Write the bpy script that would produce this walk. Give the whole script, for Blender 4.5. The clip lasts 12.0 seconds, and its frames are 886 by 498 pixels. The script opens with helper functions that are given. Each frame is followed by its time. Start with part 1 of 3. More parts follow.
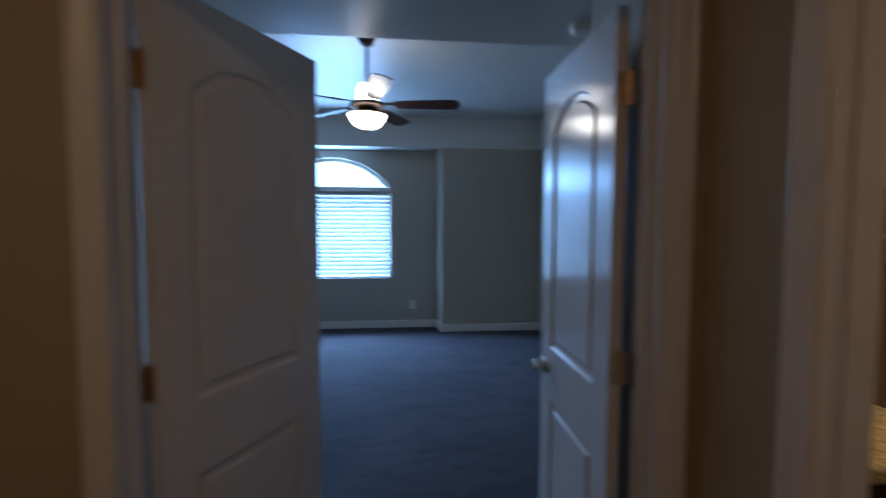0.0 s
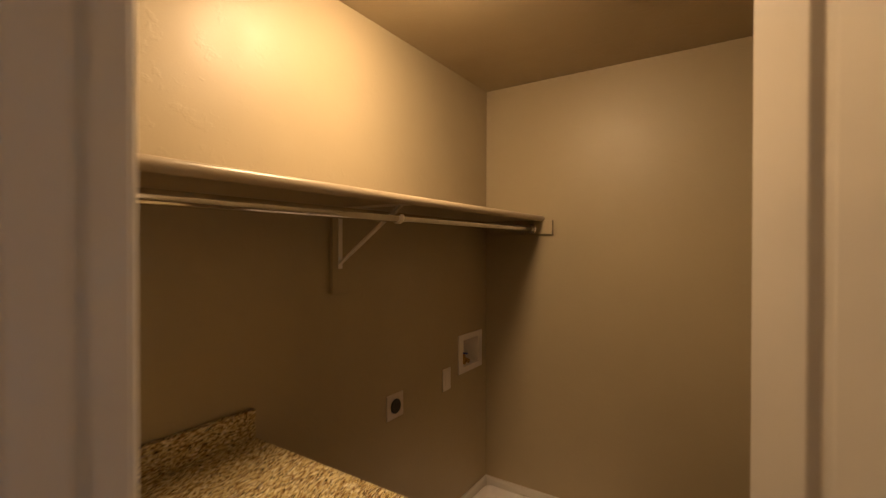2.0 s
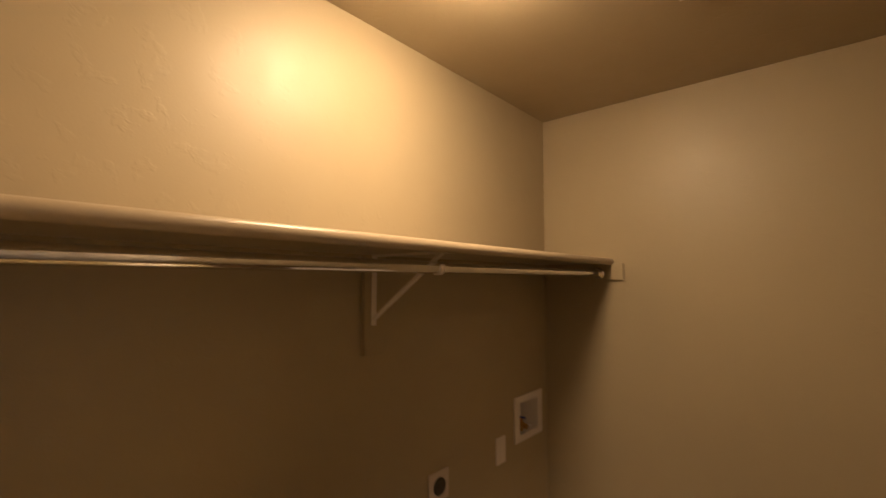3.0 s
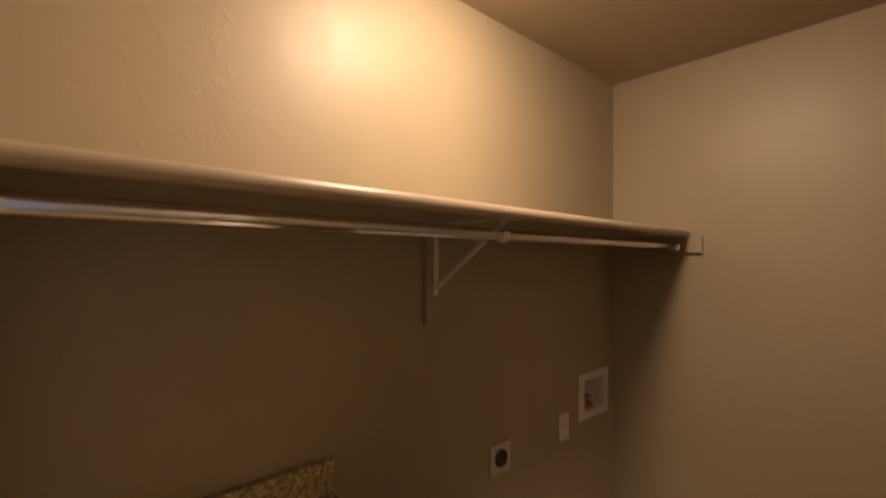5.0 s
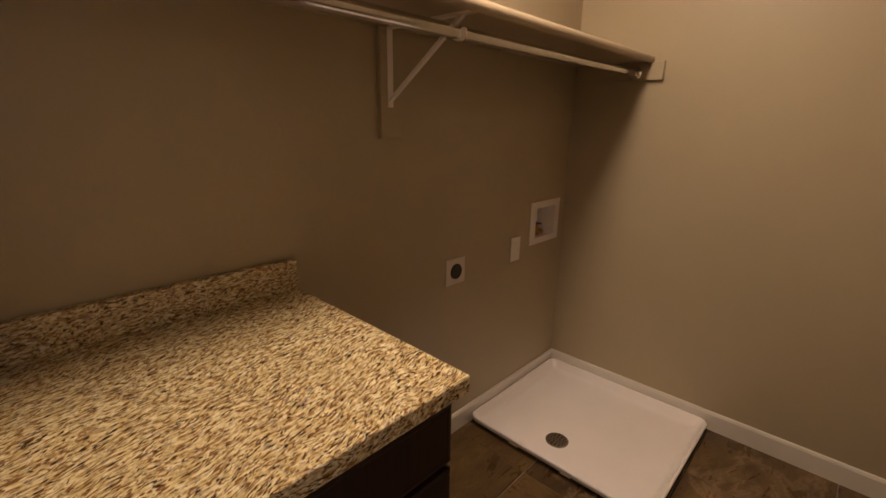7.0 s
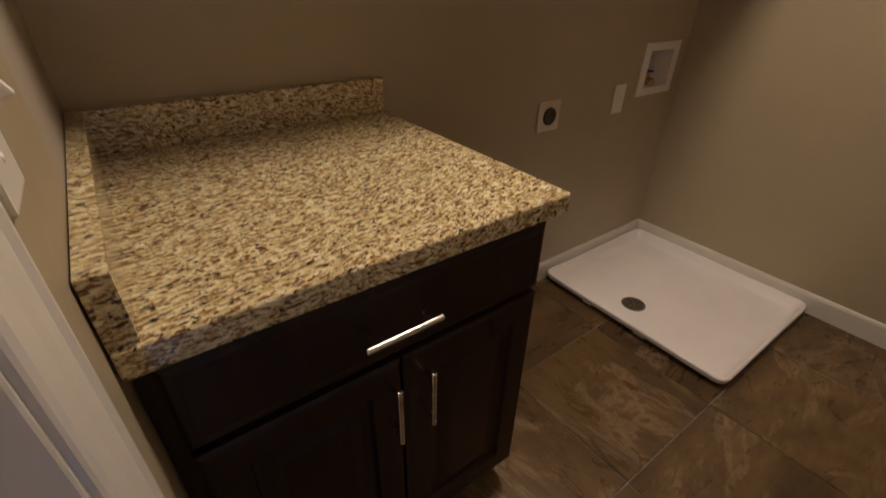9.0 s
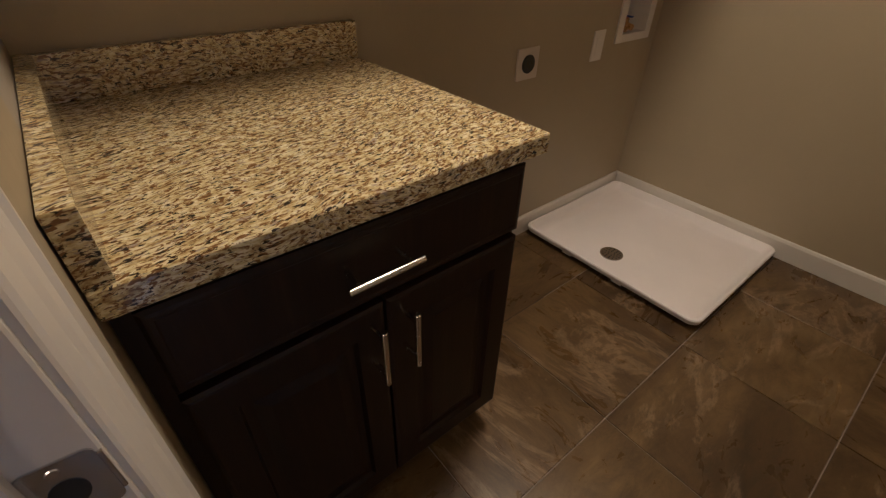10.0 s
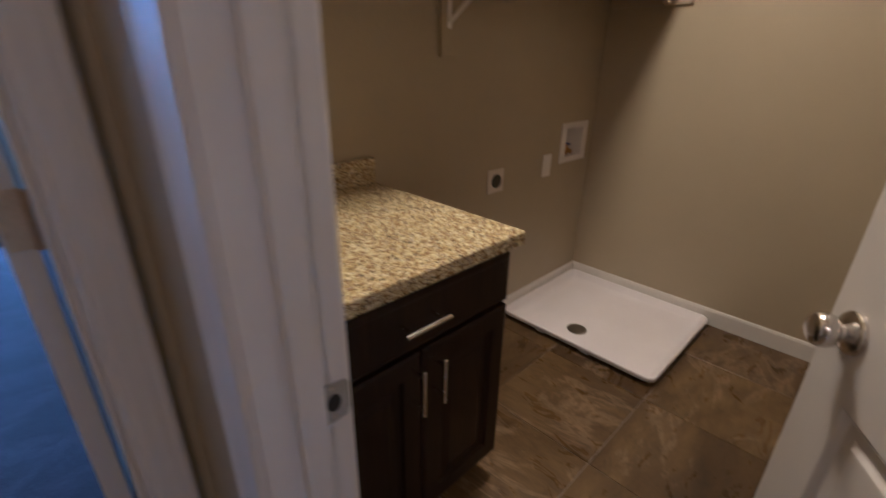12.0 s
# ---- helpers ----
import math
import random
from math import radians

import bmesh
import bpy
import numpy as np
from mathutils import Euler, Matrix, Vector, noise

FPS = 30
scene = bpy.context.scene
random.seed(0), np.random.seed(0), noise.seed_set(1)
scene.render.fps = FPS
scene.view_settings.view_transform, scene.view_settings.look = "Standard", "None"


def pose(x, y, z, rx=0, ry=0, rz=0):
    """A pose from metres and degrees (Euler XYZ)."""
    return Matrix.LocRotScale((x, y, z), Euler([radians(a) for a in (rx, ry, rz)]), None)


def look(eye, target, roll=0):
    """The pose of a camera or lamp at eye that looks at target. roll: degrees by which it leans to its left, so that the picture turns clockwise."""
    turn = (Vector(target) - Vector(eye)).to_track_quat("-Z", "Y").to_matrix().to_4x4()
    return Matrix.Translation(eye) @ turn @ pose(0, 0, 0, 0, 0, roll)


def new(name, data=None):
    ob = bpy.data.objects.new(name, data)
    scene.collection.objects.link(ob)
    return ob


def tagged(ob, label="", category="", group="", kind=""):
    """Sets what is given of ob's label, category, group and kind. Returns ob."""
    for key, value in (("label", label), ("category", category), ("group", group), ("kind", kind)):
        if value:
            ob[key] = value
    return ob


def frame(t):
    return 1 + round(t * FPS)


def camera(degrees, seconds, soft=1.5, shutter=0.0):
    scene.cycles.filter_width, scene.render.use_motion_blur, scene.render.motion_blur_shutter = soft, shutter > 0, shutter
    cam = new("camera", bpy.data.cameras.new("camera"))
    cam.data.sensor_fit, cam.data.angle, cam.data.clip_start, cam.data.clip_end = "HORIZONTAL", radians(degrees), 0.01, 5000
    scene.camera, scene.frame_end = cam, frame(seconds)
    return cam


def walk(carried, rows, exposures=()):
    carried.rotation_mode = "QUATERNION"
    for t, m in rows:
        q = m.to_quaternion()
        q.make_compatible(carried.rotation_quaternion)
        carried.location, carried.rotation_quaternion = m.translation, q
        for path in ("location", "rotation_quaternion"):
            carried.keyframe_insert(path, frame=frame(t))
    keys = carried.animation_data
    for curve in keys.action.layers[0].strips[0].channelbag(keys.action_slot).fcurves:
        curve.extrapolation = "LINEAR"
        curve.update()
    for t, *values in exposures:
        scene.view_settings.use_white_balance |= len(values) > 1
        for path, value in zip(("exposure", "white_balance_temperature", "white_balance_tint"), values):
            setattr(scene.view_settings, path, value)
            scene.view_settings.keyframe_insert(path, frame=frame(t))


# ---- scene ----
cam = camera(90.0, 12.0, 1.25, 0.5)
PATH = [
    (0, (1.528, -0.854, 1.47), (-0.459, -0.654, 1.355), 0.2),
    (0.5, (1.461, -0.713, 1.451), (-0.321, 0.181, 1.289), 0.0),
    (1, (1.385, -0.505, 1.467), (-0.062, 0.872, 1.356), -0.0),
    (1.5, (1.296, -0.342, 1.448), (0.117, 1.274, 1.417), 0.4),
    (2, (1.212, -0.165, 1.481), (0.113, 1.506, 1.465), 0.1),
    (2.5, (1.13, -0.013, 1.507), (-0.024, 1.619, 1.564), -0.0),
    (3, (1.096, 0.05, 1.537), (-0.204, 1.564, 1.679), 0.1),
    (3.2, (1.092, 0.067, 1.543), (-0.283, 1.509, 1.715), -0.2),
    (4.8, (1.047, 0.081, 1.533), (-0.456, 1.395, 1.654), 0.45),
    (5, (1.06, 0.066, 1.507), (-0.428, 1.401, 1.553), 0.5),
    (5.5, (1.102, 0.038, 1.447), (-0.297, 1.459, 1.289), 0.6),
    (6, (1.107, 0.045, 1.404), (-0.252, 1.469, 1.047), 1.1),
    (6.5, (1.102, 0.064, 1.375), (-0.211, 1.499, 0.907), 0.9),
    (6.7, (1.103, 0.068, 1.367), (-0.198, 1.503, 0.868), 1.0),
    (8.3, (1.048, 0.046, 1.269), (-0.41, 1.125, 0.427), 1.3),
    (8.5, (1.049, 0.049, 1.252), (-0.394, 1.106, 0.358), 1.3),
    (9, (1.059, 0.051, 1.211), (-0.304, 1.074, 0.164), 1.2),
    (9.5, (1.065, 0.047, 1.187), (-0.209, 1.061, 0.026), 1.3),
    (10, (1.073, 0.042, 1.184), (-0.163, 1.076, -0.001), 1.3),
    (10.5, (1.099, 0.028, 1.192), (-0.081, 1.139, 0.021), 1.3),
    (11, (1.154, 0.008, 1.222), (0.019, 1.244, 0.135), 1.1),
    (11.5, (1.22, -0.082, 1.258), (0.085, 1.238, 0.274), 1.1),
    (12, (1.231, -0.245, 1.299), (-0.073, 1.05, 0.509), 1.0),
]
# seconds, stops, kelvin, tint
EXPOSURES = [
    (0.0, -1.5, 4800, 11), (0.5, -2.5, 4900, 14), (1.0, -1.8, 5750, 16), (1.5, -0.9, 5750, 16), (2.0, -0.84, 5500, 15), (2.5, -0.74, 5400, 15), (3.2, -0.88, 5150, 16), (4.8, -0.98, 4800, 21),
    (5.5, -0.68, 4750, 21), (6.5, -0.45, 4700, 20), (9.0, -0.56, 4230, 13), (11.0, -0.42, 4130, 13), (12.0, -0.27, 3950, 15),
]
walk(cam, [(t, look(eye, target, roll)) for t, eye, target, roll in PATH], EXPOSURES)

# ---- world and light ----
world = bpy.data.worlds.new("sky")
scene.world = world
world.use_nodes = True
wn = world.node_tree.nodes
sky = wn.new("ShaderNodeTexSky")
sky.sky_type, sky.sun_disc = "NISHITA", False
sky.sun_elevation, sky.sun_rotation = radians(50), radians(90)
wn["Background"].inputs["Strength"].default_value = 0.1
world.node_tree.links.new(sky.outputs[0], wn["Background"].inputs["Color"])
sun = new("sun", bpy.data.lights.new("sun", "SUN"))
sun.data.energy, sun.data.angle, sun.data.color = 3.0, radians(0.5), (1, 0.95, 0.88)
sun.matrix_world = look((6, 0, 8), (0, 0, 0))

LAMP_LAUNDRY = 180.0   # radiance of the laundry's dome
LAMP_FAN = 60.0
LAMP_HALL = 64.0
WINDOW_POWER = 950.0


# ---- materials ----
def material(name, rough=0.5, metal=0.0):
    m = bpy.data.materials.new(name)
    m.use_nodes = True
    b = m.node_tree.nodes["Principled BSDF"]
    b.inputs["Roughness"].default_value = rough
    b.inputs["Metallic"].default_value = metal
    return m, m.node_tree.nodes, m.node_tree.links, b


def add_noise(n, l, vec, scale, detail=4, rough=0.55, distortion=0.0):
    x = n.new("ShaderNodeTexNoise")
    x.inputs["Scale"].default_value = scale
    x.inputs["Detail"].default_value = detail
    x.inputs["Roughness"].default_value = rough
    x.inputs["Distortion"].default_value = distortion
    if vec is not None:
        l.new(vec, x.inputs["Vector"])
    return x.outputs["Fac"]


def ramp(n, l, fac, stops):
    r = n.new("ShaderNodeValToRGB")
    while len(r.color_ramp.elements) < len(stops):
        r.color_ramp.elements.new(0.5)
    for e, (p, c) in zip(r.color_ramp.elements, stops):
        e.position, e.color = p, (*c, 1)
    l.new(fac, r.inputs[0])
    return r.outputs[0]


def mix(n, l, fac, a, b, kind="MIX"):
    x = n.new("ShaderNodeMix")
    x.data_type, x.blend_type = "RGBA", kind
    if isinstance(fac, float):
        x.inputs[0].default_value = fac
    else:
        l.new(fac, x.inputs[0])
    for sock, v in ((x.inputs[6], a), (x.inputs[7], b)):
        if isinstance(v, tuple):
            sock.default_value = (*v, 1)
        else:
            l.new(v, sock)
    return x.outputs[2]


def bump(n, l, b, fac, strength, distance):
    x = n.new("ShaderNodeBump")
    x.inputs["Strength"].default_value = strength
    x.inputs["Distance"].default_value = distance
    l.new(fac, x.inputs["Height"])
    l.new(x.outputs[0], b.inputs["Normal"])


def coords(n, l, turn=(0, 0, 0), scale=(1, 1, 1), kind="Object"):
    t = n.new("ShaderNodeTexCoord")
    m = n.new("ShaderNodeMapping")
    m.inputs["Rotation"].default_value = [radians(a) for a in turn]
    m.inputs["Scale"].default_value = scale
    l.new(t.outputs[kind], m.inputs["Vector"])
    return m.outputs[0]


def painted(name, colour, rough=0.5, texture=0.5, scale=26.0):
    """Wall paint over hand-trowelled plaster."""
    m, n, l, b = material(name, rough)
    v = coords(n, l)
    big = add_noise(n, l, v, 1.6, 5)
    dark = tuple(c * 0.93 for c in colour)
    l.new(ramp(n, l, big, [(0.3, dark), (0.7, colour)]), b.inputs["Base Color"])
    trowel = ramp(n, l, add_noise(n, l, v, scale * 0.6, 4, 0.6, 0.3), [(0.56, (0, 0, 0)), (0.63, (1, 1, 1))])
    fine = add_noise(n, l, v, 160, 2)
    both = mix(n, l, 0.3, trowel, fine)
    bump(n, l, b, both, texture, 0.0012)
    rv = add_noise(n, l, v, 9, 3)
    l.new(ramp(n, l, rv, [(0.3, (rough * 0.88,) * 3), (0.7, (rough * 1.1,) * 3)]), b.inputs["Roughness"])
    return m


def satin(name, colour, rough=0.35, relief=0.15):
    m, n, l, b = material(name, rough)
    v = coords(n, l)
    l.new(ramp(n, l, add_noise(n, l, v, 5, 5), [(0.3, tuple(c * 0.95 for c in colour)), (0.7, colour)]), b.inputs["Base Color"])
    grain = add_noise(n, l, coords(n, l, (0, 0, 0), (1, 1, 0.06)), 90, 3)
    bump(n, l, b, grain, relief, 0.0006)
    return m


def metal(name, colour, rough):
    m, n, l, b = material(name, rough, 1.0)
    v = coords(n, l)
    l.new(ramp(n, l, add_noise(n, l, v, 40, 4), [(0.3, tuple(c * 0.85 for c in colour)), (0.7, colour)]), b.inputs["Base Color"])
    l.new(ramp(n, l, add_noise(n, l, v, 120, 3), [(0.3, (rough * 0.8,) * 3), (0.7, (rough * 1.25,) * 3)]), b.inputs["Roughness"])
    return m


def granite():
    m, n, l, b = material("granite", 0.13)
    b.inputs["Coat Weight"].default_value = 0.3
    b.inputs["Coat Roughness"].default_value = 0.05
    t = n.new("ShaderNodeTexCoord")
    warp = n.new("ShaderNodeTexNoise")
    warp.inputs["Scale"].default_value, warp.inputs["Detail"].default_value = 4.5, 2
    l.new(t.outputs["Object"], warp.inputs["Vector"])
    lay = n.new("ShaderNodeMapping")
    lay.inputs["Rotation"].default_value = (0, 0, radians(-14))
    l.new(t.outputs["Object"], lay.inputs["Vector"])
    sub = n.new("ShaderNodeVectorMath")
    sub.operation = "MULTIPLY_ADD"
    l.new(warp.outputs["Color"], sub.inputs[0])
    sub.inputs[1].default_value = (0.085, 0.085, 0.085)
    l.new(lay.outputs[0], sub.inputs[2])
    mp = n.new("ShaderNodeMapping")
    mp.inputs["Rotation"].default_value = (0.25, 0.1, radians(-6))
    mp.inputs["Scale"].default_value = (1, 0.33, 1)
    l.new(sub.outputs[0], mp.inputs["Vector"])
    v = mp.outputs[0]
    base = ramp(n, l, add_noise(n, l, v, 165, 5, 0.62), [(0.30, (0.24, 0.145, 0.055)), (0.42, (0.46, 0.355, 0.14)), (0.52, (0.66, 0.57, 0.29)), (0.66, (0.80, 0.74, 0.50))])
    grey = ramp(n, l, add_noise(n, l, v, 150, 4, 0.6, 0.4), [(0.56, (0, 0, 0)), (0.64, (1, 1, 1))])
    c = mix(n, l, grey, base, (0.36, 0.30, 0.23))
    brown = ramp(n, l, add_noise(n, l, mp.outputs[0], 225, 3, 0.6, 0.9), [(0.53, (0, 0, 0)), (0.565, (1, 1, 1))])
    c = mix(n, l, brown, c, (0.185, 0.100, 0.030))
    off = n.new("ShaderNodeVectorMath")
    off.operation = "ADD"
    l.new(v, off.inputs[0])
    off.inputs[1].default_value = (3.1, 7.7, 1.3)
    black = ramp(n, l, add_noise(n, l, off.outputs[0], 215, 4, 0.6, 0.5), [(0.582, (0, 0, 0)), (0.603, (1, 1, 1))])
    c = mix(n, l, black, c, (0.032, 0.024, 0.019))
    l.new(c, b.inputs["Base Color"])
    return m


def tile_stone():
    m, n, l, b = material("slate_tile", 0.28)
    t = n.new("ShaderNodeTexCoord")
    info = n.new("ShaderNodeObjectInfo")
    sc = n.new("ShaderNodeVectorMath")
    sc.operation = "MULTIPLY_ADD"
    l.new(info.outputs["Random"], sc.inputs[0])
    sc.inputs[1].default_value = (37, 19, 53)
    l.new(t.outputs["Object"], sc.inputs[2])
    mp = n.new("ShaderNodeMapping")
    mp.inputs["Rotation"].default_value = (0, 0, radians(38))
    mp.inputs["Scale"].default_value = (1, 0.42, 1)
    l.new(sc.outputs[0], mp.inputs["Vector"])
    v = mp.outputs[0]
    body = ramp(n, l, add_noise(n, l, v, 3.4, 10, 0.64, 0.6), [(0.28, (0.034, 0.021, 0.0095)), (0.45, (0.078, 0.048, 0.017)), (0.6, (0.128, 0.082, 0.027)), (0.75, (0.18, 0.121, 0.046))])
    veins = ramp(n, l, add_noise(n, l, v, 3.6, 12, 0.68, 0.8), [(0.555, (0, 0, 0)), (0.60, (0.45, 0.45, 0.45)), (0.615, (0.12, 0.12, 0.12)), (0.68, (0, 0, 0))])
    c = mix(n, l, veins, body, (0.33, 0.235, 0.125))
    fleck = ramp(n, l, add_noise(n, l, v, 20, 12, 0.78, 0.5), [(0.36, (0.55, 0.55, 0.55)), (0.5, (1, 1, 1)), (0.64, (1.35, 1.35, 1.35))])
    c = mix(n, l, 0.8, c, fleck, "MULTIPLY")
    l.new(c, b.inputs["Base Color"])
    rel = add_noise(n, l, v, 14, 8, 0.65, 1.0)
    bump(n, l, b, rel, 0.3, 0.003)
    l.new(ramp(n, l, rel, [(0.3, (0.22,) * 3), (0.7, (0.42,) * 3)]), b.inputs["Roughness"])
    return m


def dark_wood():
    m, n, l, b = material("espresso_wood", 0.42)
    b.inputs["Specular IOR Level"].default_value = 0.3
    v = coords(n, l, (0, 0, 0), (1, 1, 0.09))
    l.new(ramp(n, l, add_noise(n, l, v, 55, 6, 0.6, 0.4), [(0.3, (0.008, 0.004, 0.0022)), (0.55, (0.017, 0.008, 0.004)), (0.75, (0.030, 0.0145, 0.007))]), b.inputs["Base Color"])
    bump(n, l, b, add_noise(n, l, v, 140, 3), 0.2, 0.0006)
    return m


def carpet():
    m, n, l, b = material("carpet", 0.95)
    b.inputs["Sheen Weight"].default_value = 0.08
    v = coords(n, l)
    tuft = add_noise(n, l, v, 170, 3, 0.7)
    c = ramp(n, l, tuft, [(0.3, (0.012, 0.0085, 0.0115)), (0.7, (0.040, 0.029, 0.038))])
    nap = ramp(n, l, add_noise(n, l, coords(n, l, (0, 0, 30), (1, 0.45, 1)), 7, 8, 0.7, 0.8), [(0.42, (0.65, 0.65, 0.65)), (0.58, (1.4, 1.4, 1.4))])
    l.new(mix(n, l, 1.0, c, nap, "MULTIPLY"), b.inputs["Base Color"])
    bump(n, l, b, tuft, 0.7, 0.008)
    return m


def glowing(name, colour, strength):
    m, n, l, b = material(name, 0.3)
    b.inputs["Base Color"].default_value = (0.8, 0.78, 0.72, 1)
    b.inputs["Emission Color"].default_value = (*colour, 1)
    b.inputs["Emission Strength"].default_value = strength
    return m


def glass():
    m, n, l, b = material("clear_glass", 0.02)
    b.inputs["Transmission Weight"].default_value = 1.0
    b.inputs["IOR"].default_value = 1.45
    return m


WALL = painted("tan_wall_paint", (0.395, 0.333, 0.210), 0.46, 0.35)
CEIL = painted("ceiling_paint", (0.40, 0.335, 0.215), 0.42, 0.45, 40)
BEDWALL = painted("bedroom_wall_paint", (0.40, 0.36, 0.29), 0.5, 0.35)
BEDCEIL = painted("bedroom_ceiling_paint", (0.62, 0.61, 0.57), 0.4, 0.6, 40)
TRIM = satin("white_trim_paint", (0.68, 0.645, 0.59), 0.34)
DOORP = satin("white_door_paint", (0.64, 0.61, 0.56), 0.17, 0.2)
SHELFP = satin("cream_shelf_paint", (0.40, 0.33, 0.22), 0.32)
WHITE_PLASTIC = satin("white_plastic", (0.78, 0.74, 0.69), 0.3, 0.0)
PAN_PLASTIC = satin("pan_plastic", (0.87, 0.83, 0.83), 0.3, 0.05)
WHITE_METAL = satin("white_powder_coat", (0.80, 0.75, 0.66), 0.4, 0.0)
# the socket's plastic, also painted in for shade inside holes and the vent
BLACK = satin("black_plastic_and_holes", (0.015, 0.014, 0.013), 0.4, 0.0)
GROUT = painted("grout", (0.34, 0.29, 0.24), 0.9, 0.4, 200)
SCREED = painted("floor_base", (0.25, 0.22, 0.19), 0.9, 0.3)
EXTERIOR = painted("outside_render", (0.5, 0.45, 0.38), 0.8, 0.4)
SOIL = painted("outside_soil", (0.32, 0.27, 0.20), 0.95, 0.4)
PLATE = satin("almond_plate", (0.62, 0.56, 0.48), 0.35, 0.0)
NICKEL = metal("brushed_nickel", (0.72, 0.69, 0.64), 0.22)
CHROME = metal("chrome", (0.82, 0.81, 0.79), 0.09)
STEEL = metal("steel_plate", (0.62, 0.62, 0.63), 0.2)
BRONZE = metal("dark_bronze", (0.07, 0.05, 0.04), 0.35)
HINGE = metal("satin_hinge_metal", (0.70, 0.56, 0.36), 0.48)
BRASS = metal("brass", (0.62, 0.40, 0.14), 0.28)
COPPER = metal("copper", (0.55, 0.24, 0.12), 0.35)
GRANITE = granite()
TILE = tile_stone()
WOOD = dark_wood()
CARPET = carpet()
GLASS = glass()
BLIND = satin("white_blind_slat", (0.62, 0.62, 0.60), 0.45, 0.0)
bn, bk = BLIND.node_tree.nodes, BLIND.node_tree.links
tr, mx = bn.new("ShaderNodeBsdfTranslucent"), bn.new("ShaderNodeMixShader")
tr.inputs["Color"].default_value = (0.75, 0.78, 0.78, 1)
mx.inputs[0].default_value = 0.014
bk.new(bn["Principled BSDF"].outputs[0], mx.inputs[1])
bk.new(tr.outputs[0], mx.inputs[2])
bk.new(mx.outputs[0], bn["Material Output"].inputs["Surface"])
DOME = glowing("lit_warm_glass", (1.0, 0.61, 0.26), LAMP_LAUNDRY)
FANGLASS = glowing("lit_frosted_glass", (1.0, 0.80, 0.55), LAMP_FAN)
HALLGLASS = glowing("lit_hall_glass", (1.0, 0.56, 0.25), LAMP_HALL)
BLADE = satin("walnut_blade", (0.055, 0.022, 0.016), 0.3, 0.1)
RED = satin("red_handle", (0.35, 0.03, 0.02), 0.4, 0.0)
BLUE = satin("blue_handle", (0.02, 0.06, 0.3), 0.4, 0.0)


# ---- mesh helpers ----
def part(name, bm, mat, parent=None, label="", smooth=False):
    bmesh.ops.recalc_face_normals(bm, faces=bm.faces)
    me = bpy.data.meshes.new(name)
    if smooth:
        for f in bm.faces:
            f.smooth = True
    bm.to_mesh(me)
    bm.free()
    me.materials.append(mat)
    if smooth:
        me.set_sharp_from_angle(angle=radians(35))
    ob = new(name, me)
    if parent is not None:
        ob.parent = parent
    if label:
        ob["label"] = label
    return ob


def thing(name, x, y, z, label, category, kind="", turn=0.0, group=""):
    ob = new(name)
    ob.matrix_world = pose(x, y, z, 0, 0, turn)
    ob.empty_display_size = 0.05
    return tagged(ob, label, category, group, kind)


def add_box(bm, lo, hi, bevel=0.0, segments=2):
    r = bmesh.ops.create_cube(bm, size=1.0)
    vs = r["verts"]
    for v in vs:
        for i in range(3):
            v.co[i] = lo[i] if v.co[i] < 0 else hi[i]
    if bevel:
        es = list({e for v in vs for e in v.link_edges})
        bmesh.ops.bevel(bm, geom=es, offset=bevel, segments=segments, affect="EDGES", profile=0.6)
    return bm


def box(lo, hi, bevel=0.0, segments=2):
    return add_box(bmesh.new(), lo, hi, bevel, segments)


def boxes(*list_of):
    bm = bmesh.new()
    for lo, hi in list_of:
        add_box(bm, lo, hi)
    return bm


def add_prism(bm, poly, axis, lo, hi):
    """Extrude a closed outline along an axis. The outline holds the other two coordinates in axis order."""
    rings = []
    for h in (lo, hi):
        ring = []
        for a, b in poly:
            co = [a, b]
            co.insert(axis, h)
            ring.append(bm.verts.new(co))
        rings.append(ring)
    k = len(poly)
    for i in range(k):
        j = (i + 1) % k
        bm.faces.new((rings[0][i], rings[0][j], rings[1][j], rings[1][i]))
    bm.faces.new(rings[0][::-1])
    bm.faces.new(rings[1])
    return bm


def prism(poly, axis, lo, hi):
    return add_prism(bmesh.new(), poly, axis, lo, hi)


def add_lathe(bm, profile, segs=28, m=Matrix()):
    """Spin a profile of (radius, height) about z, then place it by m."""
    rings = []
    for r, h in profile:
        ring = []
        for i in range(segs):
            a = 2 * math.pi * i / segs
            ring.append(bm.verts.new(m @ Vector((r * math.cos(a), r * math.sin(a), h))))
        rings.append(ring)
    for a, b in zip(rings, rings[1:]):
        for i in range(segs):
            j = (i + 1) % segs
            bm.faces.new((a[i], a[j], b[j], b[i]))
    bm.faces.new(rings[0][::-1])
    bm.faces.new(rings[-1])
    return bm


def lathe(profile, segs=28, m=Matrix()):
    return add_lathe(bmesh.new(), profile, segs, m)


def rod_between(a, b, r, segs=16):
    a, b = Vector(a), Vector(b)
    m = Matrix.Translation(a) @ (b - a).to_track_quat("Z", "Y").to_matrix().to_4x4()
    e = min(r * 0.3, 0.002)
    n = (b - a).length
    return lathe([(r - e, 0), (r, e), (r, n - e), (r - e, n)], segs, m)


